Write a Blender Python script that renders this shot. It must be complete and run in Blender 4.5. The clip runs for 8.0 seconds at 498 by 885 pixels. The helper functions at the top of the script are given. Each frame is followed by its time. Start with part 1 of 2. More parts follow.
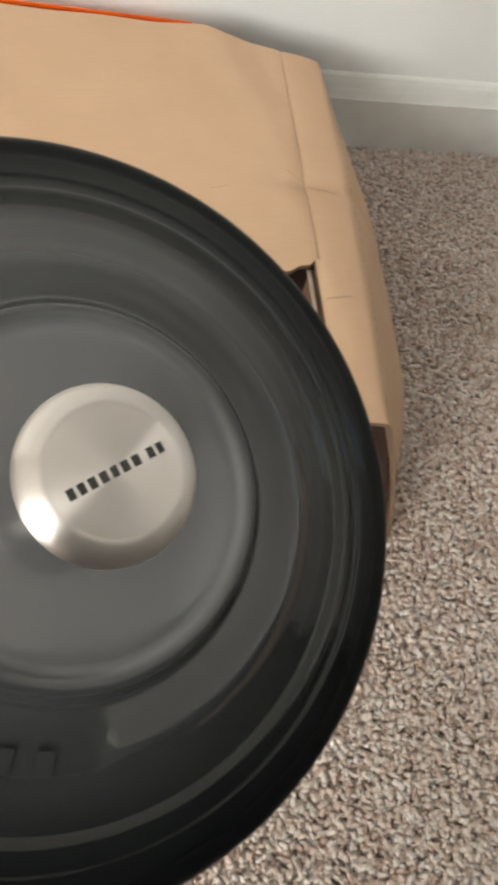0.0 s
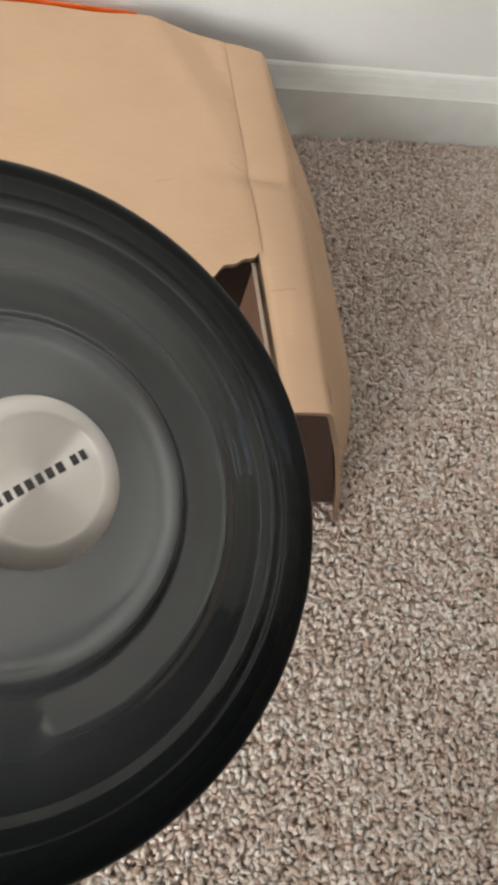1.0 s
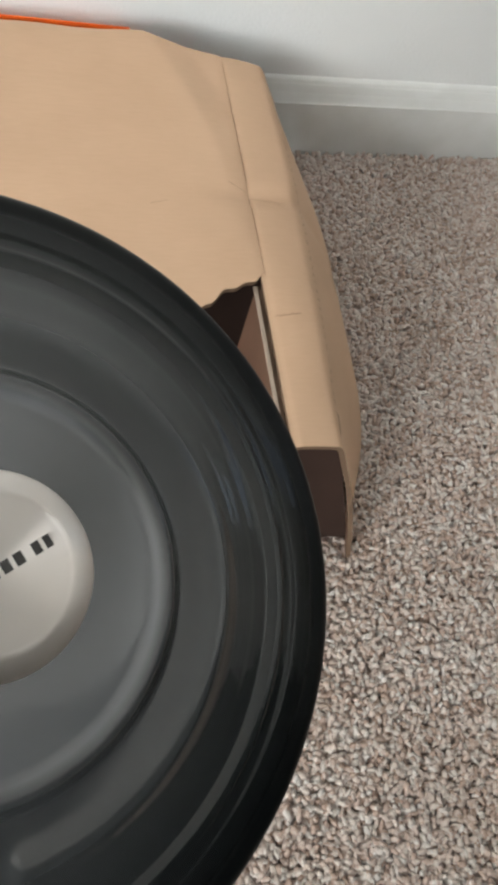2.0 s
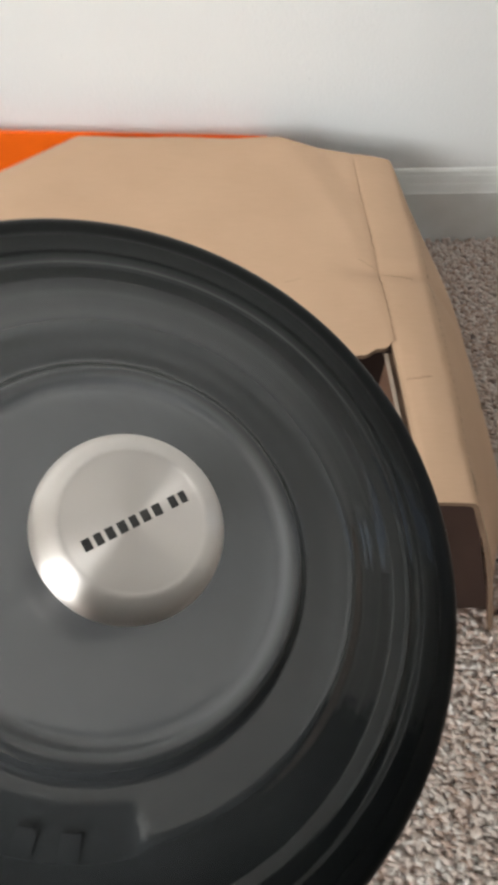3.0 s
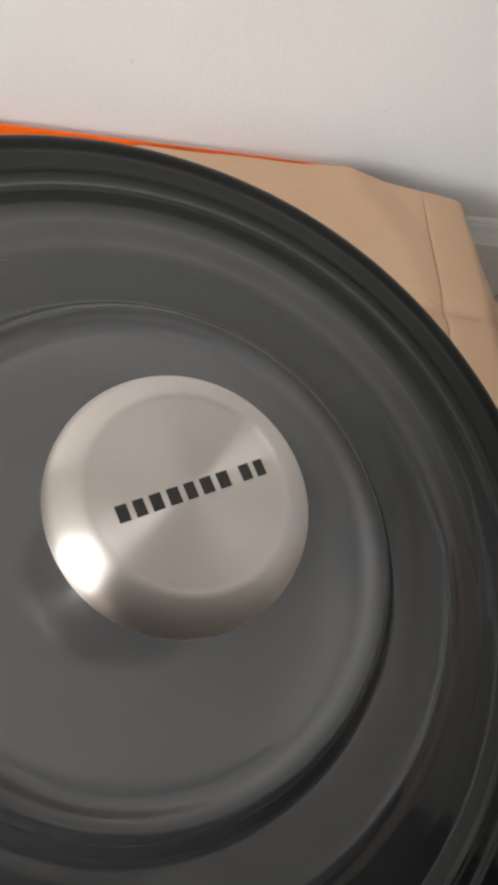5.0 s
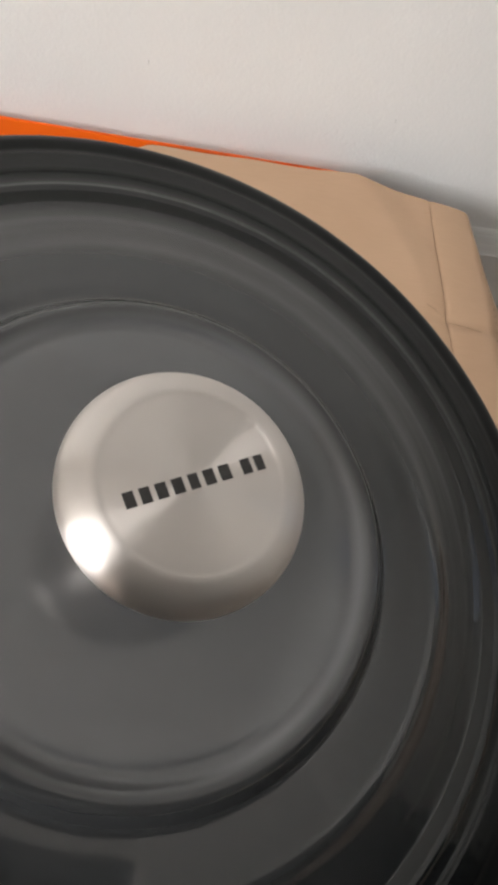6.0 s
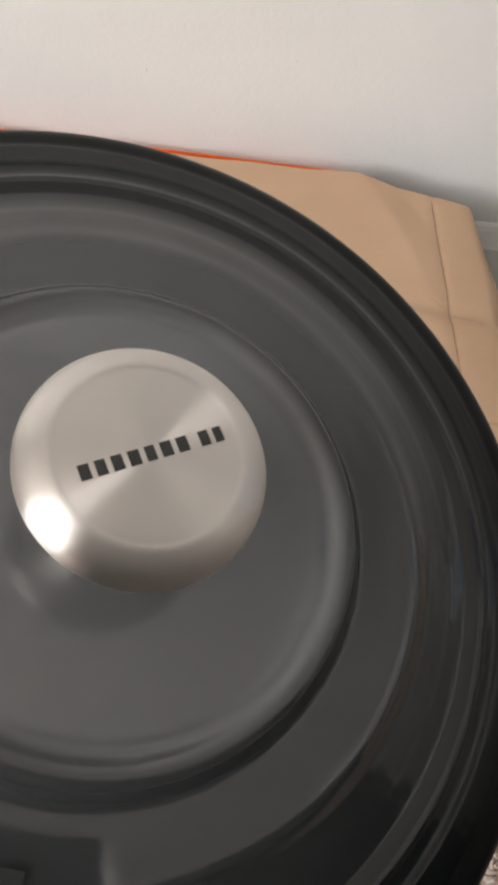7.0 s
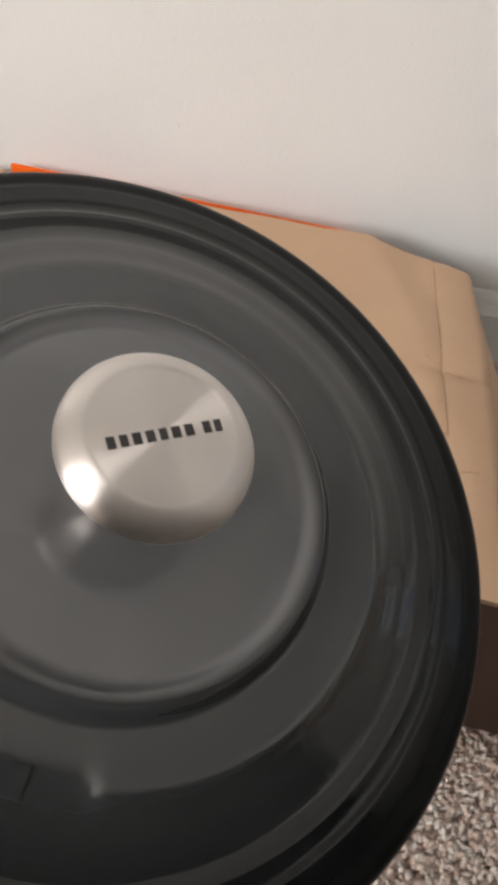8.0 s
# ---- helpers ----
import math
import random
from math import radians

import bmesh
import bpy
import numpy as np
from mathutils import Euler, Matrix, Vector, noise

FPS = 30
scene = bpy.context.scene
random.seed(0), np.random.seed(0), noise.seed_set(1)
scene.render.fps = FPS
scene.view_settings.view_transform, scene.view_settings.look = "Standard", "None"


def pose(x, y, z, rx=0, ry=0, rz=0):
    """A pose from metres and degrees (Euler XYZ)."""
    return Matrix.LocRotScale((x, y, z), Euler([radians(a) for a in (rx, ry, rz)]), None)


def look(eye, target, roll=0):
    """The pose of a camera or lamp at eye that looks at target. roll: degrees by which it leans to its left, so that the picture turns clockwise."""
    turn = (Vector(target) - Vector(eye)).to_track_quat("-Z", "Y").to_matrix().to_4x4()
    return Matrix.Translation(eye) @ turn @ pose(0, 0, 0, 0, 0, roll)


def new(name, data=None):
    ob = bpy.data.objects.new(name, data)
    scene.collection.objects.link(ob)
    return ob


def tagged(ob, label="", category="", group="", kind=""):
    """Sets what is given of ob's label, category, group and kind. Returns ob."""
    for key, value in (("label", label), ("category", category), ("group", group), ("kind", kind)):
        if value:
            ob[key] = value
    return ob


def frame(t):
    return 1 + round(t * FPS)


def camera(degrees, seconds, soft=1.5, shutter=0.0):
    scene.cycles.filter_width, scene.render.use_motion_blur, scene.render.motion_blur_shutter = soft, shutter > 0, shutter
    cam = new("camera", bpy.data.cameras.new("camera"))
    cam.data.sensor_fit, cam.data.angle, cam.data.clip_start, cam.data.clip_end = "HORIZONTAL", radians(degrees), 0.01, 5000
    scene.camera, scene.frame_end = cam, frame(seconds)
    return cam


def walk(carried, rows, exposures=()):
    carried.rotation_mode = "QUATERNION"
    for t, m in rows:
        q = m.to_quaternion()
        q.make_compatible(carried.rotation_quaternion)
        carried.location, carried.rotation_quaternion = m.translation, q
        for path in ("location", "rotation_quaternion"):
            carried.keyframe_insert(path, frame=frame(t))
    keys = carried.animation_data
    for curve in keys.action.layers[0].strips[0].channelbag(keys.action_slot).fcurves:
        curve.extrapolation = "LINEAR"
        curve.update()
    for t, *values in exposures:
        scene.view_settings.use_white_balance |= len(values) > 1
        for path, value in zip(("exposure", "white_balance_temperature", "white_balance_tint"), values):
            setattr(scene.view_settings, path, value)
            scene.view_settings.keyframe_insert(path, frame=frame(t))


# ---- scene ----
cam = camera(35.61, 8.0, soft=4.0, shutter=0.4)
ROWS = [
    (0.0, pose(-0.1986, -0.4399, 0.6528, 29.89, -9.35, -6.69)),
    (0.5, pose(-0.1919, -0.4479, 0.6749, 29.10, -11.50, -8.32)),
    (1.0, pose(-0.1875, -0.4428, 0.6723, 28.90, -11.16, -8.80)),
    (1.2, pose(-0.1794, -0.4302, 0.6656, 29.01, -10.25, -8.80)),
    (2.3, pose(-0.1743, -0.4095, 0.6298, 31.62, -10.01, -9.69)),
    (2.5, pose(-0.1801, -0.4250, 0.6199, 34.09, -8.14, -7.26)),
    (2.7, pose(-0.1865, -0.4383, 0.6298, 35.83, -7.14, -3.58)),
    (3.0, pose(-0.1744, -0.4510, 0.6355, 37.74, -1.53, -4.00)),
    (3.3, pose(-0.1699, -0.4634, 0.5949, 41.37, 2.51, -4.33)),
    (3.5, pose(-0.1816, -0.4514, 0.5887, 41.34, -0.87, -2.09)),
    (4.0, pose(-0.1964, -0.4387, 0.5829, 41.93, -3.22, -1.43)),
    (4.5, pose(-0.1908, -0.4353, 0.5795, 41.29, -5.15, 1.56)),
    (4.7, pose(-0.1891, -0.4302, 0.5746, 41.57, -4.52, 1.39)),
    (5.8, pose(-0.1880, -0.4353, 0.5774, 41.73, -5.81, 3.12)),
    (6.0, pose(-0.1889, -0.4373, 0.5805, 41.65, -6.07, 3.27)),
    (6.5, pose(-0.1846, -0.4390, 0.5803, 42.10, -5.00, 3.30)),
    (7.0, pose(-0.1750, -0.4426, 0.5765, 42.34, -3.79, 3.06)),
    (7.5, pose(-0.1777, -0.4615, 0.6038, 42.81, -3.67, 4.70)),
    (8.0, pose(-0.1718, -0.4809, 0.5964, 45.66, -6.96, 6.34)),
]
walk(cam, ROWS, [(0.0, 0.34, 6900, 6), (1.0, 0.34, 6700, 6), (2.5, 0.34, 6300, 4), (3.1, 0.20, 6450, 7), (3.5, 0.12, 6520, 10),
           (4.5, -0.04, 6620, 10), (7.0, 0.0, 6750, 11), (8.0, -0.03, 6850, 12)])

# ---- light ----
world = bpy.data.worlds.new("world")
scene.world = world
world.use_nodes = True
wn = world.node_tree
sky = wn.nodes.new("ShaderNodeTexSky")
sky.sky_type = "NISHITA"
sky.sun_disc = False
sky.sun_elevation = radians(35)
sky.sun_rotation = radians(120)
wn.links.new(sky.outputs[0], wn.nodes["Background"].inputs[0])
wn.nodes["Background"].inputs[1].default_value = 0.05


def window_lamp(name, m, w, h, watts, colour):
    d = bpy.data.lights.new(name, "AREA")
    d.shape, d.size, d.size_y, d.energy, d.color = "RECTANGLE", w, h, watts, colour
    ob = new(name, d)
    ob.matrix_world = m
    return ob


window_lamp("window_daylight_west", look((-2.76, -2.75, 1.55), (0, -0.1, 3.4)), 1.9, 1.65, 154, (0.985, 0.99, 1.0))
window_lamp("window_daylight_east", look((1.86, 0.06, 1.22), (0, 0.04, 0.8)), 0.36, 1.2, 0.34, (1.0, 0.97, 0.93))


# ---- materials ----
def material(name, rough=0.5, metal=0.0):
    m = bpy.data.materials.new(name)
    m.use_nodes = True
    b = m.node_tree.nodes["Principled BSDF"]
    b.inputs["Roughness"].default_value = rough
    b.inputs["Metallic"].default_value = metal
    return m, m.node_tree.nodes, m.node_tree.links, b


def noise_node(n, l, scale, detail=4.0, vec=None):
    t = n.new("ShaderNodeTexNoise")
    t.inputs["Scale"].default_value = scale
    t.inputs["Detail"].default_value = detail
    if vec:
        l.new(vec, t.inputs["Vector"])
    return t


def ramp_node(n, l, src, stops):
    r = n.new("ShaderNodeValToRGB")
    e = r.color_ramp.elements
    while len(e) < len(stops):
        e.new(0.5)
    for k, (p, c) in zip(e, stops):
        k.position, k.color = p, (*c, 1)
    l.new(src, r.inputs[0])
    return r


def mix_node(n, l, kind, a, b, fac):
    m = n.new("ShaderNodeMix")
    m.data_type, m.blend_type = "RGBA", kind
    for sock, v in ((m.inputs[0], fac), (m.inputs[6], a), (m.inputs[7], b)):
        if isinstance(v, (int, float)):
            sock.default_value = v
        elif isinstance(v, tuple):
            sock.default_value = (*v, 1)
        else:
            l.new(v, sock)
    return m.outputs[2]


def bump_node(n, l, b, height, strength, dist):
    u = n.new("ShaderNodeBump")
    u.inputs["Strength"].default_value = strength
    u.inputs["Distance"].default_value = dist
    l.new(height, u.inputs["Height"])
    l.new(u.outputs[0], b.inputs["Normal"])
    return u


def coords(n):
    return n.new("ShaderNodeTexCoord").outputs["Object"]


def mat_wall():
    m, n, l, b = material("painted_drywall", 0.75)
    c = coords(n)
    big = noise_node(n, l, 2.2, 3, c)
    col = ramp_node(n, l, big.outputs[0], [(0.3, (0.768, 0.768, 0.752)), (0.7, (0.817, 0.817, 0.802))])
    l.new(col.outputs[0], b.inputs["Base Color"])
    f = noise_node(n, l, 260, 3, c)
    bump_node(n, l, b, f.outputs[0], 0.24, 0.0015)
    return m


def mat_trim():
    m, n, l, b = material("white_semigloss_trim", 0.35)
    c = coords(n)
    f = noise_node(n, l, 30, 5, c)
    col = ramp_node(n, l, f.outputs[0], [(0.3, (0.76, 0.76, 0.73)), (0.7, (0.82, 0.82, 0.80))])
    l.new(col.outputs[0], b.inputs["Base Color"])
    bump_node(n, l, b, f.outputs[0], 0.1, 0.001)
    return m


def mat_carpet(islands):
    m, n, l, b = material("frieze_carpet_tuft" if islands else "carpet_backing", 0.95)
    c = coords(n)
    if islands:
        g = n.new("ShaderNodeNewGeometry")
        fine = noise_node(n, l, 900, 2, c)
        base = ramp_node(n, l, g.outputs["Random Per Island"], [
            (0.0, (0.52, 0.385, 0.32)), (0.2, (0.64, 0.50, 0.43)), (0.45, (0.72, 0.60, 0.535)),
            (0.75, (0.76, 0.67, 0.61)), (1.0, (0.84, 0.78, 0.74))])
        col = mix_node(n, l, "MULTIPLY", base.outputs[0], fine.outputs[0], 0.15)
        big = noise_node(n, l, 9, 2, c)
        shade = ramp_node(n, l, big.outputs[0], [(0.3, (0.9, 0.88, 0.86)), (0.7, (1, 1, 1))])
        col = mix_node(n, l, "MULTIPLY", col, shade.outputs[0], 1.0)
        l.new(col, b.inputs["Base Color"])
        bump_node(n, l, b, fine.outputs[0], 0.6, 0.001)
    else:
        v = n.new("ShaderNodeTexVoronoi")
        v.inputs["Scale"].default_value = 190
        l.new(c, v.inputs["Vector"])
        base = ramp_node(n, l, v.outputs["Color"], [(0.1, (0.48, 0.375, 0.315)), (0.5, (0.58, 0.48, 0.42)), (0.9, (0.66, 0.58, 0.525))])
        l.new(base.outputs[0], b.inputs["Base Color"])
        bump_node(n, l, b, v.outputs["Distance"], 0.8, 0.004)
    b.inputs["Specular IOR Level"].default_value = 0.1
    return m


def mat_card(name, a, bcol, rough=0.7):
    m, n, l, b = material(name, rough)
    c = coords(n)
    mp = n.new("ShaderNodeMapping")
    mp.inputs["Scale"].default_value = (60, 420, 420)
    l.new(c, mp.inputs["Vector"])
    fib = noise_node(n, l, 1.0, 4, mp.outputs[0])
    big = noise_node(n, l, 9, 4, c)
    col = ramp_node(n, l, big.outputs[0], [(0.3, a), (0.72, bcol)])
    fr = ramp_node(n, l, fib.outputs[0], [(0.3, (0.97, 0.965, 0.96)), (0.65, (1, 1, 1))])
    out = mix_node(n, l, "MULTIPLY", col.outputs[0], fr.outputs[0], 1.0)
    l.new(out, b.inputs["Base Color"])
    w = n.new("ShaderNodeTexWave")
    w.inputs["Scale"].default_value = 45
    w.inputs["Distortion"].default_value = 0.6
    w.bands_direction = "Y"
    l.new(c, w.inputs["Vector"])
    add = mix_node(n, l, "ADD", fib.outputs[0], w.outputs[0], 0.12)
    bump_node(n, l, b, add, 0.03, 0.0006)
    b.inputs["Specular IOR Level"].default_value = 0.3
    return m


def mat_plain(name, colour, rough, scale=60, amount=0.25):
    m, n, l, b = material(name, rough)
    f = noise_node(n, l, scale, 5, coords(n))
    dark = tuple(v * (1 - amount) for v in colour)
    col = ramp_node(n, l, f.outputs[0], [(0.3, dark), (0.7, colour)])
    l.new(col.outputs[0], b.inputs["Base Color"])
    bump_node(n, l, b, f.outputs[0], 0.2, 0.001)
    return m


def mat_enamel():
    m, n, l, b = material("ombre_enamel_ring_shade", 0.12)
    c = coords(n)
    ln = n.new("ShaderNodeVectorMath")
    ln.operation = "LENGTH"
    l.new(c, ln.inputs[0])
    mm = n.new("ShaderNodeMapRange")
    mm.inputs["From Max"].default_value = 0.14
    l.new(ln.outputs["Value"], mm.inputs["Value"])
    # Grey-to-black ombre; the sudden drop at 0.458 paints the first ring's shaded flank.
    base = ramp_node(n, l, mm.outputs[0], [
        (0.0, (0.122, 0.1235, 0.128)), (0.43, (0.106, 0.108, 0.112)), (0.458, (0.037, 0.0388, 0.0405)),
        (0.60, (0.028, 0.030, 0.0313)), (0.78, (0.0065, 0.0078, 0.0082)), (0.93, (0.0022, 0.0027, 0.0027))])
    b.inputs["IOR"].default_value = 1.6
    rim = n.new("ShaderNodeMapRange")           # the outer rim is matt black enamel
    rim.interpolation_type = "SMOOTHSTEP"
    rim.inputs["From Min"].default_value, rim.inputs["From Max"].default_value = 0.1215, 0.1265
    l.new(ln.outputs["Value"], rim.inputs["Value"])
    spec = n.new("ShaderNodeMapRange")
    spec.inputs["From Min"].default_value, spec.inputs["From Max"].default_value = 0.093, 0.127
    spec.inputs["To Min"].default_value, spec.inputs["To Max"].default_value = 0.66, 0.11
    l.new(ln.outputs["Value"], spec.inputs["Value"])
    l.new(spec.outputs[0], b.inputs["Specular IOR Level"])
    f = noise_node(n, l, 14, 4, c)
    sh = ramp_node(n, l, f.outputs[0], [(0.3, (0.93, 0.93, 0.93)), (0.7, (1, 1, 1))])
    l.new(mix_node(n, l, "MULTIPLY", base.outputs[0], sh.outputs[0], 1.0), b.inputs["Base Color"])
    peel = noise_node(n, l, 70, 2, c)
    rr = n.new("ShaderNodeMapRange")
    rr.inputs["To Min"].default_value, rr.inputs["To Max"].default_value = 0.095, 0.15
    l.new(f.outputs[0], rr.inputs["Value"])
    matt = n.new("ShaderNodeMath")
    matt.operation = "MULTIPLY_ADD"
    matt.inputs[1].default_value = 0.22
    l.new(rim.outputs[0], matt.inputs[0])
    l.new(rr.outputs[0], matt.inputs[2])
    l.new(matt.outputs[0], b.inputs["Roughness"])
    bump_node(n, l, b, peel.outputs[0], 0.17, 0.0014)
    return m


def mat_steel():
    m, n, l, b = material("brushed_stainless_steel", 0.3, 1.0)
    c = coords(n)
    b.inputs["Base Color"].default_value = (0.73, 0.685, 0.65, 1)
    ln = n.new("ShaderNodeVectorMath")
    ln.operation = "LENGTH"
    l.new(c, ln.inputs[0])
    w = noise_node(n, l, 420, 1)
    w.noise_dimensions = "1D"
    l.new(ln.outputs["Value"], w.inputs["W"])
    rr = n.new("ShaderNodeMapRange")
    rr.inputs["To Min"].default_value, rr.inputs["To Max"].default_value = 0.31, 0.40
    l.new(w.outputs[0], rr.inputs["Value"])
    l.new(rr.outputs[0], b.inputs["Roughness"])
    b.inputs["Anisotropic"].default_value = 0.95
    b.inputs["Anisotropic Rotation"].default_value = 0.25
    t = n.new("ShaderNodeTangent")
    t.direction_type, t.axis = "RADIAL", "Z"
    l.new(t.outputs[0], b.inputs["Tangent"])
    return m


WALL, TRIM = mat_wall(), mat_trim()
CARPET, BACKING = mat_carpet(True), mat_carpet(False)
CARD = mat_card("kraft_cardboard", (0.580, 0.384, 0.250), (0.640, 0.430, 0.284))
CARD_EDGE = mat_card("cut_cardboard_edge", (0.13, 0.080, 0.052), (0.24, 0.155, 0.10), 0.9)
CREASE = mat_card("worn_crease_paper", (0.40, 0.262, 0.172), (0.47, 0.31, 0.205), 0.85)
# Same kraft board, darkened to paint in the shade inside the box.
CARD_IN = mat_card("shade_toned_inside_card", (0.17, 0.095, 0.062), (0.22, 0.125, 0.082), 0.85)
# Darkest copy of the board: the deep shade of the opening as colour.
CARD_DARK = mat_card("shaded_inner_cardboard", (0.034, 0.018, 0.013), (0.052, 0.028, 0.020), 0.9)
PALE = mat_card("pale_paper_edge", (0.42, 0.33, 0.26), (0.55, 0.45, 0.37), 0.9)
ORANGE = mat_plain("orange_coated_card", (1.0, 0.155, 0.006), 0.4, 40, 0.08)
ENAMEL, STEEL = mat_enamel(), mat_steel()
INK = mat_plain("dark_etched_ink", (0.035, 0.032, 0.03), 0.5, 900, 0.3)
BLACK = mat_plain("black_painted_metal", (0.012, 0.012, 0.013), 0.5, 300, 0.3)
CEIL = mat_plain("flat_white_ceiling_paint", (0.76, 0.75, 0.73), 0.9, 90, 0.05)
PARTITION = mat_plain("unseen_partition_grey", (0.11, 0.11, 0.11), 0.85, 50, 0.1)
GLASS_FRAME = mat_plain("white_vinyl", (0.8, 0.8, 0.79), 0.4, 50, 0.05)


# ---- building helpers ----
def mesh_ob(name, verts, faces, mat, parent=None, label="", smooth=False):
    me = bpy.data.meshes.new(name)
    me.from_pydata(verts, [], faces)
    me.materials.append(mat)
    if smooth:
        me.polygons.foreach_set("use_smooth", [True] * len(me.polygons))
    me.update()
    ob = new(name, me)
    if parent:
        ob.parent = parent
    if label:
        ob["label"] = label
    return ob


def part(name, bm, mat, parent=None, label="", smooth=False):
    me = bpy.data.meshes.new(name)
    bmesh.ops.recalc_face_normals(bm, faces=bm.faces)
    bm.to_mesh(me)
    bm.free()
    me.materials.append(mat)
    if smooth:
        me.polygons.foreach_set("use_smooth", [True] * len(me.polygons))
    ob = new(name, me)
    if parent:
        ob.parent = parent
    if label:
        ob["label"] = label
    return ob


def box_bm(x0, x1, y0, y1, z0, z1, bevel=0.0, bm=None):
    bm = bm or bmesh.new()
    got = bmesh.ops.create_cube(bm, size=1.0)
    for v in got["verts"]:
        v.co = Vector(((x0 + x1) / 2 + v.co.x * (x1 - x0), (y0 + y1) / 2 + v.co.y * (y1 - y0), (z0 + z1) / 2 + v.co.z * (z1 - z0)))
    if bevel:
        bmesh.ops.bevel(bm, geom=bm.edges[:], offset=bevel, segments=2, affect="EDGES")
    return bm


def revolve(profile, steps, height=None):
    """Verts and faces of a profile (r, z) turned round z. height(r, a) adds to z."""
    verts, faces = [], []
    n = len(profile)
    for k in range(steps):
        a = 2 * math.pi * k / steps
        for r, z in profile:
            verts.append((r * math.cos(a), r * math.sin(a), z + (height(r, a) if height else 0.0)))
    for k in range(steps):
        j = (k + 1) % steps
        for i in range(n - 1):
            faces.append((k * n + i, j * n + i, j * n + i + 1, k * n + i + 1))
    return verts, faces


def smoothstep(a, b, x):
    t = max(0.0, min(1.0, (x - a) / (b - a)))
    return t * t * (3 - 2 * t)


def sheet(name, point, nu, nv, thick, mat, parent, label="", joined=False, inside=None):
    """A slab whose upper face is point(u, v), u and v from 0 to 1, with its own cut edges and inside."""
    P = [[Vector(point(i / nu, j / nv)) for j in range(nv + 1)] for i in range(nu + 1)]
    verts, faces = [], []
    for i in range(nu + 1):
        for j in range(nv + 1):
            du = P[min(i + 1, nu)][j] - P[max(i - 1, 0)][j]
            dv = P[i][min(j + 1, nv)] - P[i][max(j - 1, 0)]
            nn = du.cross(dv).normalized()
            verts.append(P[i][j])
            verts.append(P[i][j] - nn * thick)
    idx = lambda i, j, s: 2 * (i * (nv + 1) + j) + s
    mats = []
    for i in range(nu):
        for j in range(nv):
            faces.append((idx(i, j, 0), idx(i + 1, j, 0), idx(i + 1, j + 1, 0), idx(i, j + 1, 0)))
            mats.append(0)
            faces.append((idx(i, j, 1), idx(i, j + 1, 1), idx(i + 1, j + 1, 1), idx(i + 1, j, 1)))
            mats.append(2)
    for i in range(nu):
        for j, f in ((0, 1), (nv, 0)):
            q = (idx(i, j, 0), idx(i, j, 1), idx(i + 1, j, 1), idx(i + 1, j, 0))
            faces.append(q if f else q[::-1])
            mats.append(1)
    for j in range(nv):
        for i, f in ((0, 0), (nu, 1)):
            q = (idx(i, j, 0), idx(i, j, 1), idx(i, j + 1, 1), idx(i, j + 1, 0))
            faces.append(q if f else q[::-1])
            mats.append(0 if joined and i == nu else 1)
    ob = mesh_ob(name, verts, faces, mat, parent, label)
    me = ob.data
    me.materials.append(CARD_EDGE)
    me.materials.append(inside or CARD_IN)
    me.polygons.foreach_set("material_index", mats)
    me.polygons.foreach_set("use_smooth", [k != 1 for k in mats])
    me.set_sharp_from_angle(angle=radians(40))
    return ob


# ---- the room ----
WY = 0.356           # face of the baseboard
X0, X1, Y0, Y1, ZC = -2.8, 1.9, -3.95, WY + 0.012, 2.45
tagged(part("floor", box_bm(X0 - 0.1, X1 + 0.1, Y0 - 0.1, Y1 + 0.1, -0.10, -0.001), BACKING),
       "beige and brown frieze carpet floor", "floor", kind="structure")
tagged(part("ceiling", box_bm(X0 - 0.1, X1 + 0.1, Y0 - 0.1, Y1 + 0.1, ZC, ZC + 0.1), CEIL), "flat white ceiling", "ceiling", kind="structure")
wall_north = tagged(part("wall_north", box_bm(X0 - 0.1, X1 + 0.1, Y1, Y1 + 0.1, -0.004, ZC), WALL), "off-white painted drywall with light texture", "wall", kind="structure")
tagged(part("wall_south", box_bm(X0 - 0.1, X1 + 0.1, Y0 - 0.1, Y0, -0.004, ZC), WALL), "off-white painted drywall", "wall", kind="structure")
# Unseen partition, added so the lid's near slopes reflect something dark.
tagged(part("unseen_dark_partition", box_bm(-0.50, X1 - 0.002, -1.10, -1.00, -0.004, 1.45, 0.003), PARTITION), "unseen dark grey half-height partition, added to darken reflections", "wall", kind="structure")


def paint_nib(x, z, r):
    """A small lump of dried paint on the wall."""
    prof = [(0.0002, 0.3), (0.45, 0.25), (0.8, 0.12), (1.0, -0.05)]
    v, fc = revolve([(a * r, b * r) for a, b in prof], 10)
    ob = mesh_ob("paint_nib", v, fc, WALL, wall_north, smooth=True)
    ob.matrix_local = Matrix.Translation((x, Y1, z)) @ Matrix.Rotation(radians(90), 4, "X") @ Matrix.Diagonal((0.8, 1.5, 1.0, 1.0))


for nib in ((-0.302, 0.241, 0.0016), (-0.041, 0.214, 0.0014), (-0.150, 0.262, 0.0009), (0.052, 0.236, 0.0010), (-0.215, 0.205, 0.0008), (0.110, 0.150, 0.0010)):
    paint_nib(*nib)


def wall_with_window(name, x, out, yc, h, mat, label):
    bm = bmesh.new()
    a, b = sorted((x, x + out))
    for y0, y1, z0, z1 in ((Y0, yc - h, -0.004, ZC), (yc + h, Y1, -0.004, ZC), (yc - h, yc + h, -0.004, 0.70), (yc - h, yc + h, 2.35, ZC)):
        box_bm(a, b, y0, y1, z0, z1, bm=bm)
    return tagged(part(name, bm, mat), label, "wall", kind="structure")


wall_with_window("wall_west", X0, -0.1, -2.75, 0.98, WALL, "off-white painted drywall with a window opening")
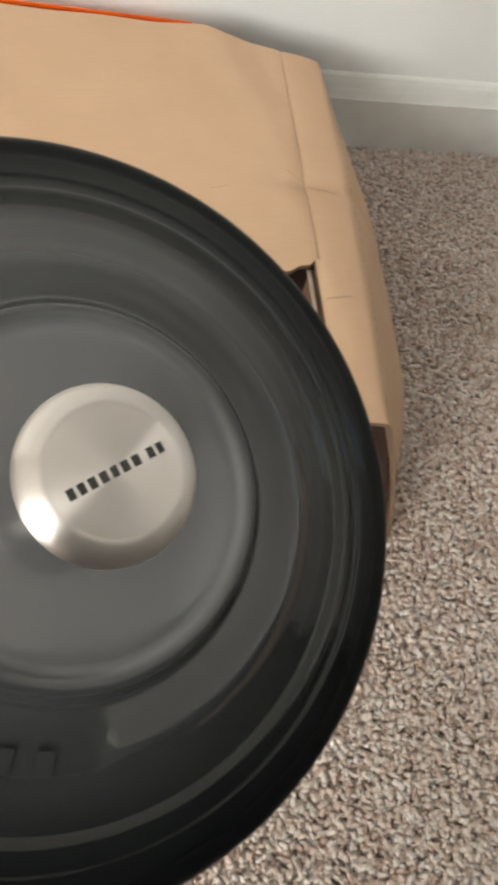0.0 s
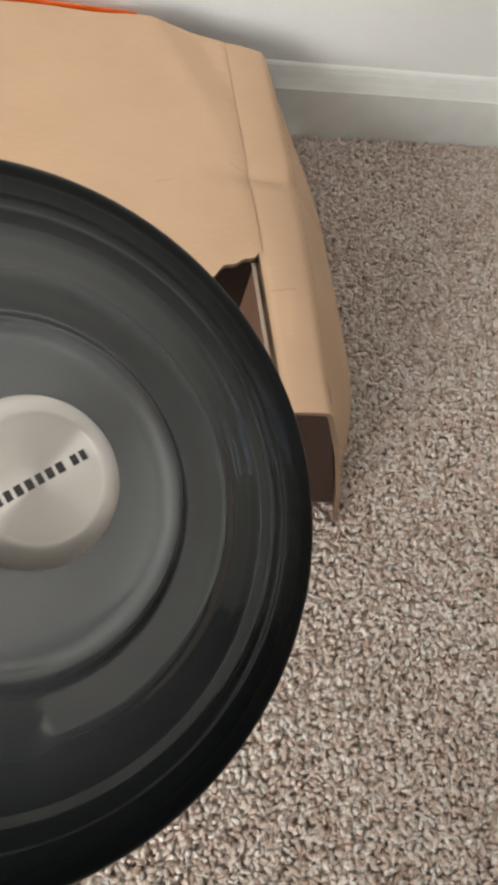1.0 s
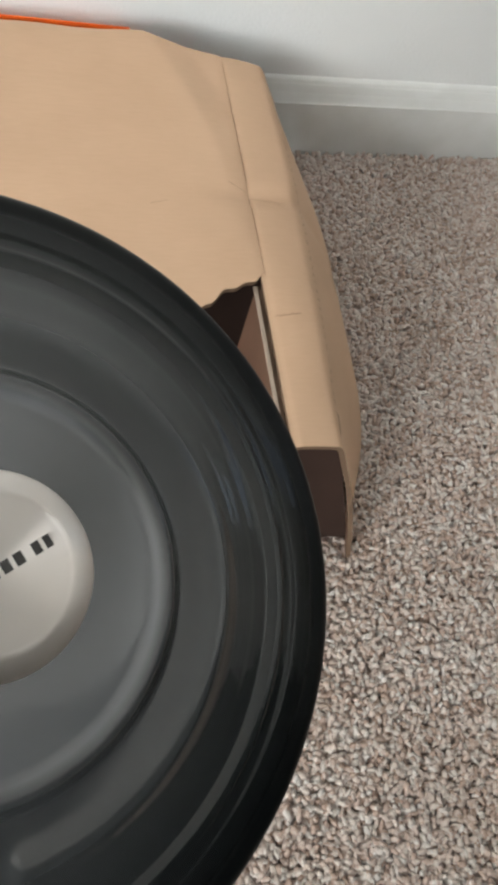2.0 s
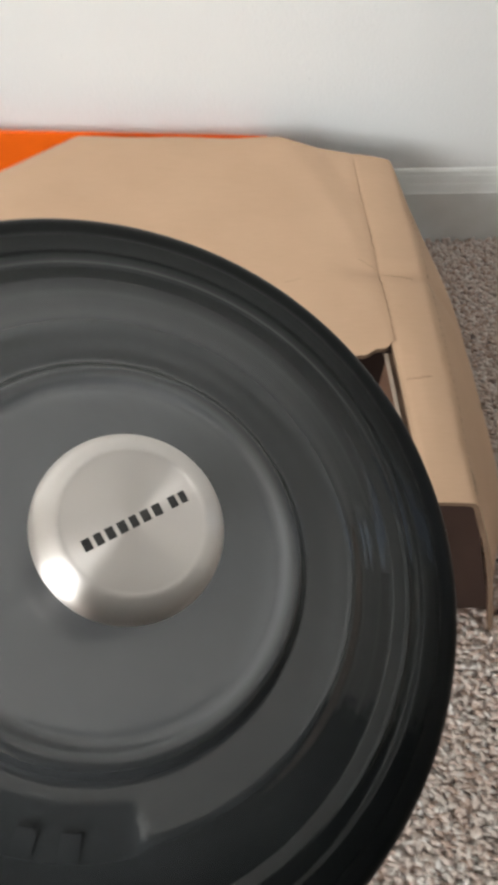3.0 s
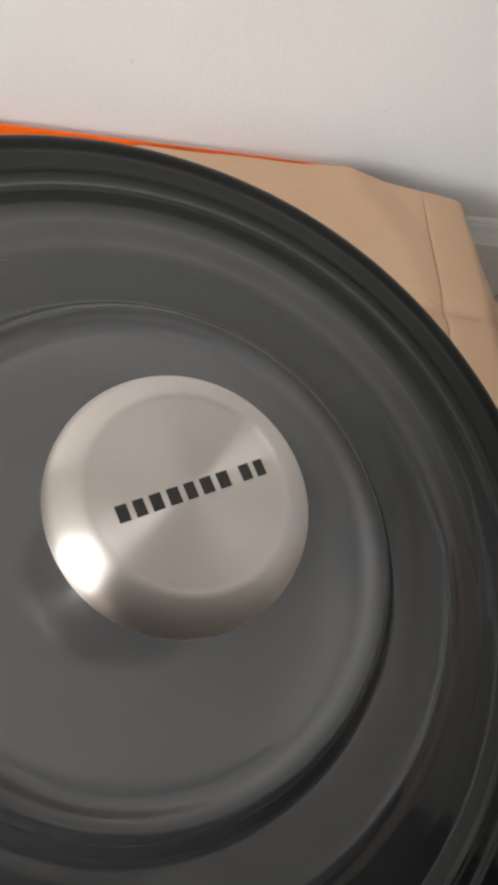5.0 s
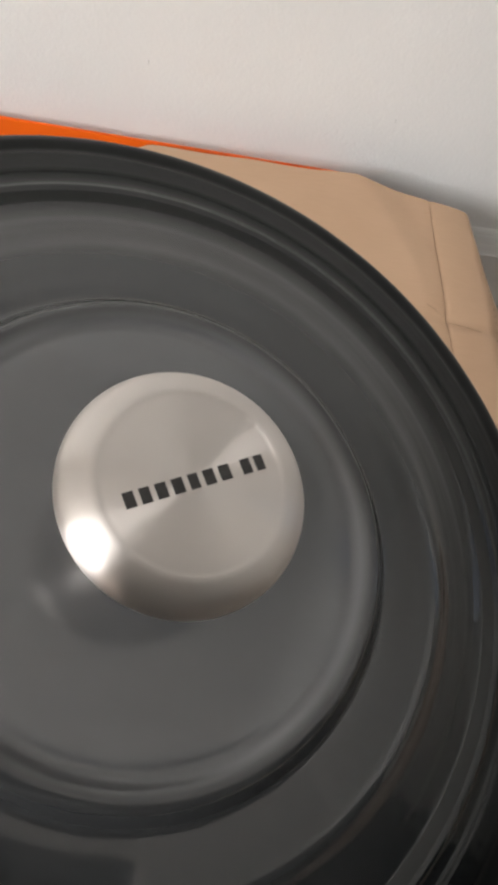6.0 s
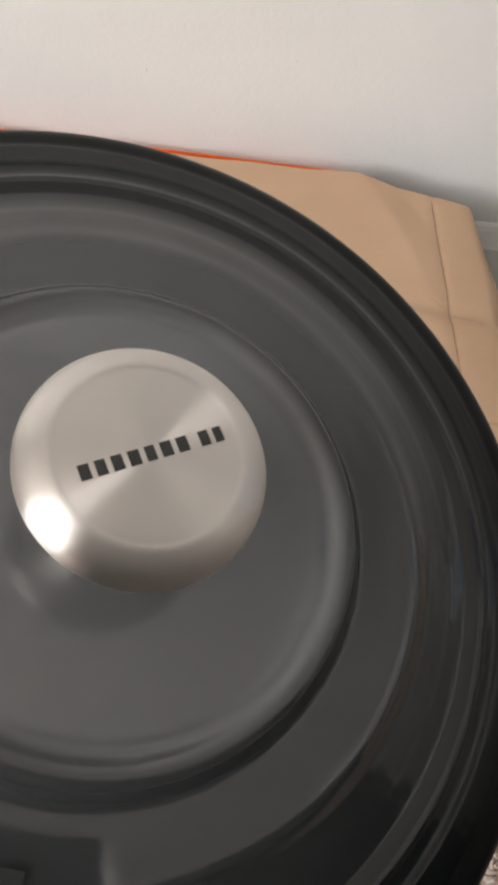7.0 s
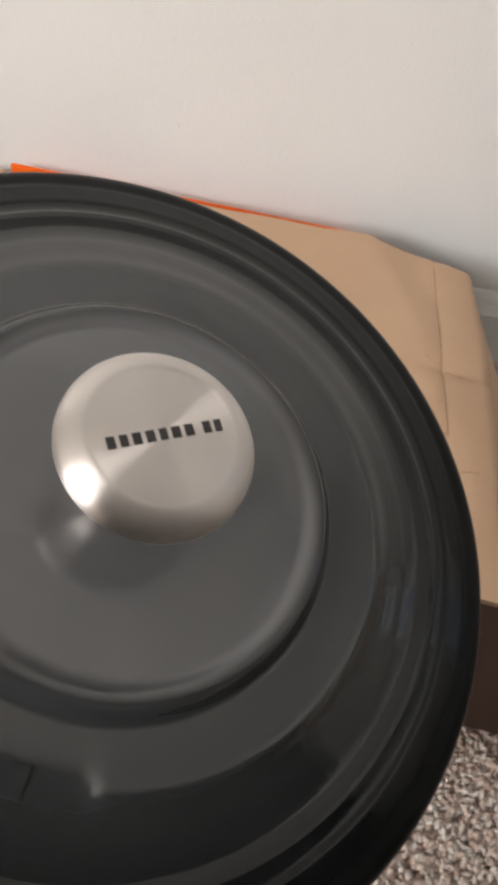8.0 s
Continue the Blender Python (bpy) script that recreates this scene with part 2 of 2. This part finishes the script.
wall_with_window("wall_east", X1, 0.1, 0.06, 0.20, WALL, "off-white painted drywall with a window opening")


def window(name, x, yc, h):
    top = tagged(new(name), "white vinyl window with two sashes", "window", kind="structure")
    for nm, y0, y1, z0, z1 in (("window_frame", -h, 0.05 - h, 0.70, 2.35), ("window_frame", h - 0.05, h, 0.70, 2.35), ("window_frame", 0.05 - h, h - 0.05, 0.70, 0.75),
                               ("window_frame", 0.05 - h, h - 0.05, 2.30, 2.35), ("window_frame", 0.05 - h, h - 0.05, 1.58, 1.62)):
        part(nm, box_bm(x - 0.02, x + 0.02, yc + y0, yc + y1, z0, z1, 0.004), GLASS_FRAME, top)


window("window_1", X0 - 0.06, -2.75, 0.98)
window("window_2", X1 + 0.06, 0.06, 0.20)


def baseboard():
    prof = [(0.0, 0.0), (0.0, 0.0745), (0.0012, 0.0760), (0.0028, 0.0795), (0.0042, 0.0835), (0.0048, 0.0850), (0.0052, 0.0857),
            (0.0062, 0.0905), (0.0072, 0.0945), (0.0080, 0.0960), (0.0088, 0.0990), (0.0105, 0.1018), (0.012, 0.1030)]
    xs = [X0 + (X1 - X0) * k / 40 for k in range(41)]
    verts, faces = [], []
    for x in xs:
        for d, z in prof:
            verts.append((x, WY + d, z))
    n = len(prof)
    for i in range(40):
        for j in range(n - 1):
            faces.append((i * n + j, (i + 1) * n + j, (i + 1) * n + j + 1, i * n + j + 1))
    return tagged(mesh_ob("baseboard", verts, faces, TRIM), "white moulded wooden baseboard along the wall", "baseboard", kind="structure")


baseboard()


# ---- carpet pile ----
def carpet_pile(x0, x1, y0, y1, pitch, seed):
    rng = np.random.default_rng(seed)
    gx, gy = np.meshgrid(np.arange(x0, x1, pitch), np.arange(y0, y1, pitch))
    n = gx.size
    px = gx.ravel() + rng.uniform(-0.45, 0.45, n) * pitch
    py = gy.ravel() + rng.uniform(-0.45, 0.45, n) * pitch
    keep = py < WY - 0.003
    px, py = px[keep], py[keep]
    n = px.size
    az = rng.uniform(0, 2 * np.pi, n)
    lean = rng.uniform(0.15, 1.0, n)
    length = rng.uniform(0.0090, 0.0140, n) * max(1.0, pitch / 0.006)
    rad = rng.uniform(0.0017, 0.0030, n) * max(1.0, pitch / 0.006)
    rings = ((0.0, 0.0, 0.9), (0.5, 0.35, 1.15), (0.85, 0.75, 1.05), (1.0, 1.0, 0.55))
    verts = np.zeros((n, 16, 3))
    tw = rng.uniform(0, 2 * np.pi, n)
    for k, (s, bend, w) in enumerate(rings):
        ang = lean * bend
        cx = px + np.cos(az) * np.sin(ang) * length * s
        cy = py + np.sin(az) * np.sin(ang) * length * s
        cz = -0.004 + length * s * np.cos(ang * 0.8)
        for q in range(4):
            a = tw + q * np.pi / 2 + k * 0.5
            u, v = np.cos(a) * rad * w, np.sin(a) * rad * w
            # ring in the plane across the lean
            verts[:, k * 4 + q, 0] = cx + np.cos(az) * np.cos(ang) * u - np.sin(az) * v
            verts[:, k * 4 + q, 1] = cy + np.sin(az) * np.cos(ang) * u + np.cos(az) * v
            verts[:, k * 4 + q, 2] = cz - np.sin(ang) * u
    quads = []
    for k in range(3):
        for q in range(4):
            quads.append((k * 4 + q, k * 4 + (q + 1) % 4, k * 4 + 4 + (q + 1) % 4, k * 4 + 4 + q))
    quads.append((12, 13, 14, 15))
    quads = np.array(quads)
    faces = (quads[None] + (np.arange(n) * 16)[:, None, None]).reshape(-1, 4)
    me = bpy.data.meshes.new("carpet_pile")
    me.vertices.add(n * 16)
    me.vertices.foreach_set("co", verts.reshape(-1))
    nf = len(faces)
    me.loops.add(nf * 4)
    me.loops.foreach_set("vertex_index", faces.reshape(-1).astype(np.int32))
    me.polygons.add(nf)
    me.polygons.foreach_set("loop_start", np.arange(0, nf * 4, 4, dtype=np.int32))
    me.polygons.foreach_set("use_smooth", np.ones(nf, dtype=bool))
    me.update(calc_edges=True)
    me.materials.append(CARPET)
    return tagged(new("carpet_pile", me), "twisted beige, brown and cream carpet tufts", "carpet", kind="stuff")


carpet_pile(-0.28, 0.62, -0.66, WY, 0.0034, 3)
carpet_pile(-0.75, -0.28, -0.90, WY, 0.009, 4)


# ---- the cardboard box ----
def bulge(x, y):
    """Soft dents of the tired top panel."""
    d = 0.0016 * math.sin(9 * x + 4 * y) * math.cos(11 * y - 3 * x)
    d -= 0.004 * math.exp(-((y - 0.10) / 0.012) ** 2) * smoothstep(-0.05, 0.0, x)
    edge = -0.014 - 0.062 * max(0.0, min(1.0, (y - 0.10) / 0.22)) ** 1.7
    d -= 0.0050 * max(0.0, min(1.0, (x - edge) / 0.034)) * smoothstep(0.02, 0.10, y)
    return d


def tear(x):
    """Ragged front edge of the top panel."""
    y = 0.008 + 0.62 * x if x > -0.09 else -0.048 + 0.28 * (x + 0.09)
    return max(y, -0.11) + 0.0025 * math.sin(140 * x) + 0.0018 * math.sin(333 * x + 1)


def back_edge(x):
    if x > -0.076:
        return 0.298 + 0.018 * (-x / 0.076)
    if x > -0.296:
        return 0.316 + 0.003 * smoothstep(-0.076, -0.28, x) + 0.0012 * math.sin(60 * x)
    return 0.319 + (x + 0.296) * 0.95


def cardboard_box():
    top = tagged(new("cardboard_box"), "open brown cardboard box with a torn top, on the carpet", "box")
    top.matrix_world = pose(-0.0065, 0, 0, 0, 0, -1.5)

    def top_z(x, y):
        lift = 0.003 * math.exp(-((x + 0.077) / 0.05) ** 2) * smoothstep(0.2, 0.35, y)
        return 0.174 + bulge(x, y) + lift - 0.0007 * math.exp(-(x / 0.0022) ** 2)

    def panel(u, v):
        x = -0.545 + 0.545 * u ** 0.8
        y0, y1 = tear(x), back_edge(x)
        y = y0 + (y1 - y0) * v
        return (x, y, top_z(x, y))

    sheet("top_panel", panel, 110, 60, 0.0042, CARD, top, "creased kraft panel with a ragged torn front edge", joined=True)

    def fold_x(y):
        return 0.0385 + 0.0075 * smoothstep(-0.16, 0.31, y) + 0.0012 * math.sin(14 * y)

    def foot_x(y):
        return 0.084 + 0.045 * smoothstep(-0.20, -0.02, y) - 0.024 * smoothstep(0.12, 0.30, y)

    def strip_z(x, y):
        return top_z(min(x, 0.0), y) * 0.5 + top_z(0.0, y) * 0.5 + 0.0007 * (1 - math.exp(-(x / 0.0022) ** 2)) - 0.004 * (x / 0.04) ** 2 \
            + 0.003 * math.exp(-((y + 0.05) / 0.05) ** 2) * smoothstep(0, 0.02, x) - 0.003 * smoothstep(0.23, 0.29, y) * x / 0.04

    def wrap_raw(u, v):
        """The narrow panel, the rounded fold, and the side that leans out to the carpet."""
        yt = -0.156 + 0.454 * v
        fx = fold_x(yt)
        if u < 0.3:
            x = -0.003 + (fx - 0.0006) * u / 0.3
            return (x, yt, strip_z(max(x, 0.0), yt) - 0.0003 - 0.0004 * (1 - smoothstep(0.0, 0.002, x)))
        s = (u - 0.3) / 0.7
        yb = -0.182 + (0.300 + 0.182) * v
        xs = fx - 0.0036
        z0 = strip_z(xs, yt) - 0.0003
        f = 1 - (1 - s) ** 1.5
        x = xs + (foot_x(yb) - xs) * (s * 0.72 + 0.28 * f) + 0.006 * math.sin(math.pi * s) * (0.6 + 0.4 * math.sin(12 * yt))
        y = yt + (yb - yt) * s ** 1.3
        z = z0 + (0.004 - z0) * (s * 0.78 + 0.22 * s * s) + 0.004 * smoothstep(0, 0.04, s) * (1 - smoothstep(0.04, 0.16, s))
        return (x, y, z)

    def wrap(u, v):
        w = 0.038 * smoothstep(0.0, 0.12, u) * (1 - smoothstep(0.85, 1.0, u))
        pts = [Vector(wrap_raw(u + w * k / 3, v)) for k in (-3, -2, -1, 0, 1, 2, 3)]
        return sum(pts, Vector()) / 7

    sheet("side_panel", wrap, 70, 90, 0.0042, CARD, top, "kraft side panel leaning out to the carpet", inside=CARD_IN)

    def inner(u, v):
        return (-0.0055 - 0.0025 * u, 0.002 - 0.144 * v, 0.164 - 0.09 * u + 0.0015 * math.sin(20 * v))

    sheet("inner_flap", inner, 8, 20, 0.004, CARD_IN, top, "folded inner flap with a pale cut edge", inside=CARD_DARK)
    # Unseen back panel, added to stop light leaking in; shade-toned like the bottom.
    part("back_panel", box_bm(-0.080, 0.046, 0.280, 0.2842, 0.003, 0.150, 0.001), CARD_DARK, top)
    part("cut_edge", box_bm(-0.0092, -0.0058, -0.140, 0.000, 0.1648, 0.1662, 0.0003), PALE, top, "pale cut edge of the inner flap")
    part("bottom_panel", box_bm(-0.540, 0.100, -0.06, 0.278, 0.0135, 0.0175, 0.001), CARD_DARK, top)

    def front(u, v):
        return (-0.10 + (0.139 + 0.047 * v) * u, -0.147 - 0.012 * v + 0.003 * math.sin(9 * u), 0.160 - 0.153 * v)

    sheet("front_flap", front, 12, 12, 0.004, CARD_DARK, top, "inner flap folded down inside the opening, toned dark as shade", inside=CARD_DARK)
    part("left_panel", box_bm(-0.5495, -0.545, -0.10, 0.190, 0.003, 0.176, 0.001), CARD, top)
    part("left_flap", box_bm(-0.640, -0.497, 0.326, 0.330, 0.003, 0.168, 0.001), CARD, top)

    # dark broken paper along the crease
    bm = bmesh.new()
    rng = random.Random(5)
    prev, y = None, 0.006
    while y < 0.290:
        w, x = rng.uniform(0.00005, 0.00022) * (3.0 if 0.085 < y < 0.11 else 1.0), 0.0004 + rng.uniform(-0.0004, 0.0004)
        z = top_z(0.0, y) + 0.0005
        a, b = bm.verts.new((x - w, y, z)), bm.verts.new((x + w, y, z))
        if prev:
            bm.faces.new((prev[0], prev[1], b, a))
        prev = (a, b)
        y += rng.uniform(0.002, 0.006)
    got = bmesh.ops.extrude_face_region(bm, geom=bm.faces[:])
    for v in got["geom"]:
        if isinstance(v, bmesh.types.BMVert):
            v.co.z -= 0.002
    part("score_line", bm, CREASE, top, "dark broken paper along a score line")

    def scratch(name, pts, w):
        bm = bmesh.new()
        prev = None
        for (x, y, z) in pts:
            a, b = bm.verts.new((x, y - w, z)), bm.verts.new((x, y + w, z))
            if prev:
                bm.faces.new((prev[0], a, b, prev[1]))
            prev = (a, b)
        got = bmesh.ops.extrude_face_region(bm, geom=bm.faces[:])
        for v in got["geom"]:
            if isinstance(v, bmesh.types.BMVert):
                v.co.z -= 0.002
        part(name, bm, CREASE, top, "thin dark line in the kraft paper")

    # perforated fold: a row of short slits along the edge of the side panel
    bm = bmesh.new()
    prf = random.Random(12)
    v = 0.03
    while v < 0.80:
        dv = prf.uniform(0.007, 0.012)
        quad = []
        for vv, sg in ((v, -1), (v + dv, -1), (v + dv, 1), (v, 1)):
            p0 = wrap(0.355, vv)
            du = (wrap(0.365, vv) - p0).normalized()
            nn = du.cross(wrap(0.355, vv + 0.01) - p0).normalized()
            quad.append(bm.verts.new(p0 + nn * 0.00012 + du * sg * prf.uniform(0.00012, 0.00034)))
        bm.faces.new(quad)
        v += dv + prf.uniform(0.010, 0.016)
    got = bmesh.ops.extrude_face_region(bm, geom=bm.faces[:])
    for g in got["geom"]:
        if isinstance(g, bmesh.types.BMVert):
            g.co.z -= 0.0008
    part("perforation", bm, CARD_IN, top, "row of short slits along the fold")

    # a short dark slot near the open end
    bm = bmesh.new()
    p0, p1 = wrap(0.41, 0.055), wrap(0.41, 0.095)
    across = (wrap(0.42, 0.055) - p0).normalized()
    out = across.cross(p1 - p0).normalized()
    out = out if out.x > 0 else -out
    bm.faces.new([bm.verts.new(q + out * 0.0002 + across * w) for q, w in ((p0, -0.0009), (p1, -0.0005), (p1, 0.0006), (p0, 0.0011))])
    got = bmesh.ops.extrude_face_region(bm, geom=bm.faces[:])
    for g in got["geom"]:
        if isinstance(g, bmesh.types.BMVert):
            g.co -= out * 0.0010
    part("slot", bm, CARD_DARK, top, "short dark slot cut in the side")

    def strip_mark(x, y):
        return (x, y, (strip_z(x, y) if x > 0 else top_z(x, y)) + 0.0001)

    rag = random.Random(8)
    scratch("tear", [strip_mark(0.002 + 0.0024 * k, -0.037 + rag.uniform(-0.0009, 0.0009) + 0.0002 * k) for k in range(10)], 0.00016)
    scratch("tear", [strip_mark(-0.017 + 0.0024 * k, 0.114 - 0.0013 * k + rag.uniform(-0.0006, 0.0006)) for k in range(8)], 0.00030)
    scratch("tear", [strip_mark(-0.088 + 0.0026 * k, 0.083 + 0.0008 * k + rag.uniform(-0.0004, 0.0004)) for k in range(7)], 0.00022)
    # Fold across the strip: the dent's dark line is drawn in colour.
    scratch("tear", [strip_mark(0.003 + 0.0026 * k, 0.098 - 0.0004 * k + rag.uniform(-0.0005, 0.0005)) for k in range(12)], 0.00022)
    return top


cardboard_box()


def orange_box():
    top = tagged(new("orange_box"), "open orange card box behind the brown box, against the wall", "box")
    part("back_panel", box_bm(-0.486, -0.085, 0.3395, 0.344, 0.004, 0.186, 0.0012), ORANGE, top)
    part("front_panel", box_bm(-0.486, -0.085, 0.085, 0.0895, 0.004, 0.150, 0.0012), ORANGE, top)
    part("side_panel", box_bm(-0.4945, -0.486, 0.090, 0.339, 0.004, 0.120, 0.0012), ORANGE, top)
    part("side_panel", box_bm(-0.0895, -0.085, 0.090, 0.339, 0.004, 0.150, 0.0012), ORANGE, top)
    part("bottom_panel", box_bm(-0.485, -0.090, 0.090, 0.339, 0.004, 0.008), ORANGE, top)
    # the back panel's top runs down to one end
    ob = [o for o in top.children if o.name.startswith("back_panel")][0]
    for v in ob.data.vertices:
        if v.co.z > 0.1:
            v.co.z += -0.008 - 0.015 * (v.co.x + 0.486) / 0.40


orange_box()

# ---- the lid ----
LID_AT = (-0.2074, -0.3227, 0.4075)
LID_ROT = Matrix(((0.89020, 0.36841, 0.26798), (-0.28805, 0.91091, -0.29542), (-0.35294, 0.18579, 0.91702)))
LID = LID_ROT.to_4x4()
LID.translation = LID_AT

PROFILE_KEYS = [
    (0.0, 0.0186), (0.020, 0.0185), (0.038, 0.0180), (0.048, 0.0174), (0.0528, 0.0170), (0.0550, 0.0167), (0.0568, 0.0171), (0.0588, 0.0181),
    (0.0608, 0.0186), (0.0622, 0.0183), (0.0632, 0.0176), (0.0644, 0.0160), (0.0656, 0.0142), (0.0666, 0.0130), (0.0676, 0.0126), (0.0690, 0.0125), (0.0725, 0.0123), (0.0765, 0.0118),
    (0.0805, 0.0112), (0.086, 0.0101), (0.092, 0.0085), (0.0960, 0.0071), (0.0988, 0.0059), (0.1012, 0.0051), (0.1030, 0.0047), (0.1044, 0.0045), (0.1055, 0.0046), (0.1069, 0.0051),
    (0.1081, 0.0053), (0.1092, 0.0053), (0.1104, 0.0052), (0.1119, 0.0044), (0.1138, 0.0039), (0.1155, 0.0038), (0.1172, 0.0039), (0.1188, 0.0036), (0.1210, 0.0031),
    (0.1240, 0.0023), (0.1262, 0.0015), (0.1285, 0.0011), (0.1310, 0.0005), (0.1333, -0.0008), (0.1350, -0.0032), (0.1357, -0.0062), (0.1350, -0.0100),
    (0.1295, -0.0112), (0.1240, -0.0096), (0.1180, -0.0030), (0.1100, -0.0006), (0.0900, 0.0025), (0.0600, 0.0070), (0.0300, 0.0107), (0.0, 0.0115)]


def fine_profile(keys, sub=3):
    out = []
    for i in range(len(keys) - 1):
        p0, p1, p2, p3 = (keys[max(0, min(len(keys) - 1, i + k))] for k in (-1, 0, 1, 2))
        for s in range(sub):
            t = s / sub
            out.append(tuple(0.5 * (2 * b + (c - a) * t + (2 * a - 5 * b + 4 * c - d) * t * t + (3 * b - a - 3 * c + d) * t ** 3) for a, b, c, d in zip(p0, p1, p2, p3)))
    out.append(keys[-1])
    return [(max(r, 0.0002), z) for r, z in out]


GAP0, GAP1 = radians(-58.5), radians(-160)      # the second ridge stops for the raised lettering


def ridge(r, a):
    """The second ridge, a slow rise and a steep drop, broken where the lettering stands."""
    wave = (0.000018 * math.sin(r * 1570 + 0.9 * math.sin(3 * a)) + 0.000014 * math.sin(r * 2390 + 1.4 * math.sin(2 * a + 1))) \
        * smoothstep(0.083, 0.095, r) * (1 - smoothstep(0.120, 0.125, r)) * (0.6 + 0.4 * math.sin(2 * a + 0.6))
    if not 0.066 < r < 0.096:
        return wave
    a = (a + math.pi) % (2 * math.pi) - math.pi
    off = 0.0
    if GAP1 < a < GAP0:
        off = min(GAP0 - a, a - GAP1) * 0.081
    d = math.hypot((r - 0.0836) / (0.0046 if r > 0.0836 else 0.0072), off / 0.0045)
    high = 0.0026 - 0.0017 * smoothstep(-0.1, 0.75, math.cos(a - radians(112)))      # it flattens out on one side
    return wave + high * math.exp(-d * d) * smoothstep(0.066, 0.070, r) * (1 - smoothstep(0.091, 0.096, r))


def lid():
    top = tagged(new("cooking_pot_lid"), "dark grey enamelled cast-iron pot lid with steel knob", "pot lid")
    top.matrix_world = LID
    prof = fine_profile(PROFILE_KEYS)
    upper = []
    for (r0, z0), (r1, z1) in zip(prof, prof[1:]):
        cuts = max(1, round((r1 - r0) / (0.00025 if 0.079 < r0 < 0.088 else 0.0005))) if 0.064 < r0 < 0.124 and r1 > r0 and z1 > 0 else 1
        upper += [(r0 + (r1 - r0) * k / cuts, z0 + (z1 - z0) * k / cuts) for k in range(cuts)]
    upper.append(prof[-1])
    verts, faces = revolve(upper, 480, ridge)
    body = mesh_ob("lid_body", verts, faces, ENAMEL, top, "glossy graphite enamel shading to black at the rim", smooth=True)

    s0, c0 = math.sin(radians(24)), math.cos(radians(24))
    dome = [(0.0200 + 0.0070 * (math.sin(radians(a)) - s0) / (1 - s0), 0.0479 + 0.0068 * math.cos(radians(a)) / c0) for a in range(24, 91, 6)]
    under = [(0.0270, 0.0472), (0.0262, 0.0465), (0.0230, 0.0453), (0.0170, 0.0415), (0.0135, 0.0360), (0.0125, 0.0260), (0.0135, 0.0175)]
    kv, kf = revolve([(0.0002, 0.0551), (0.005, 0.05507), (0.010, 0.0550), (0.015, 0.05487), (0.0187, 0.0547), (0.0196, 0.05463)] + dome + under, 128)
    knob = mesh_ob("knob", kv, kf, STEEL, top, "brushed stainless steel knob", smooth=True)

    # etched lettering on the knob, as plain bars
    d = Vector((0.634, 0.773, 0)).normalized()
    p = Vector((d.y, -d.x, 0))
    widths = [2.0, 2.3, 0, 2.6, 2.6, 2.3, 2.6, 2.5, 2.3, 2.4]
    total = sum(w if w else 1.6 for w in widths) + 1.3 * 9
    s = 0.0326 / total
    at = 0.0162
    for w in widths:
        if not w:
            at -= 1.6 * s
            continue
        a, b = at, at - w * s
        at = b - 1.3 * s
        bm = bmesh.new()
        vs = []
        for q, hgt in ((a, -0.0014), (b, -0.0014), (b, 0.0019), (a, 0.0019)):
            c = d * q + p * hgt
            vs.append(bm.verts.new((c.x, c.y, 0.05518)))
        bm.faces.new(vs)
        got = bmesh.ops.extrude_face_region(bm, geom=bm.faces[:])
        for v in got["geom"]:
            if isinstance(v, bmesh.types.BMVert):
                v.co.z -= 0.0008
        part("lettering_bar", bm, INK, knob)

    # raised lettering on the enamel, as plain bars
    ang = -73.0
    for k in range(9):
        wdeg = 4.2
        bm = bmesh.new()
        seg = 2
        ring = []
        for i in range(seg + 1):
            a = radians(ang - wdeg * i / seg)
            for r in (0.0795, 0.0895):
                ring.append((r, a))
        hi = []
        for r, a in ring:
            z = 0.0113 + (0.0820 - r) * 0.29
            hi.append(bm.verts.new(((r) * math.cos(a), r * math.sin(a), z + 0.0006)))
        for i in range(seg):
            bm.faces.new((hi[2 * i], hi[2 * i + 1], hi[2 * i + 3], hi[2 * i + 2]))
        got = bmesh.ops.extrude_face_region(bm, geom=bm.faces[:])
        for v in got["geom"]:
            if isinstance(v, bmesh.types.BMVert):
                v.co.z -= 0.0024
        bmesh.ops.recalc_face_normals(bm, faces=bm.faces)
        part("raised_bar", bm, ENAMEL, body)
        ang -= wdeg + 4.6 + (3.0 if k == 6 else 0)
    return top


lid()


# ---- unseen stand, added to hold up the lid ----
def lid_stand():
    """A slim post on a round foot; its tilted plate carries the lid."""
    top = tagged(new("unseen_lid_stand"), "slim black metal stand on the carpet, added unseen under the tilted lid", "stand")
    n = LID_ROT @ Vector((0, 0, 1))
    c = Vector(LID_AT) + n * 0.0070
    down = Vector((c.x, c.y, 0.004))
    foot = [(0.0002, 0.0), (0.062, 0.0), (0.064, 0.002), (0.063, 0.006), (0.052, 0.009), (0.016, 0.012), (0.0002, 0.012)]
    v, fc = revolve(foot, 48)
    base = mesh_ob("foot", v, fc, BLACK, top, "round black foot", smooth=True)
    base.location = down
    length = (c - n * 0.004).z - 0.014
    v, fc = revolve([(0.0002, 0.0), (0.009, 0.0), (0.0085, 0.01), (0.0085, length), (0.0002, length)], 24)
    post = mesh_ob("post", v, fc, BLACK, top, smooth=True)
    post.location = down + Vector((0, 0, 0.0115))
    v, fc = revolve([(0.0002, -0.006), (0.024, -0.006), (0.026, -0.004), (0.026, 0.0), (0.0002, 0.0)], 48)
    plate = mesh_ob("plate", v, fc, BLACK, top, smooth=True)
    plate.matrix_local = Matrix.Translation(c) @ LID_ROT.to_4x4()
    return top


lid_stand()
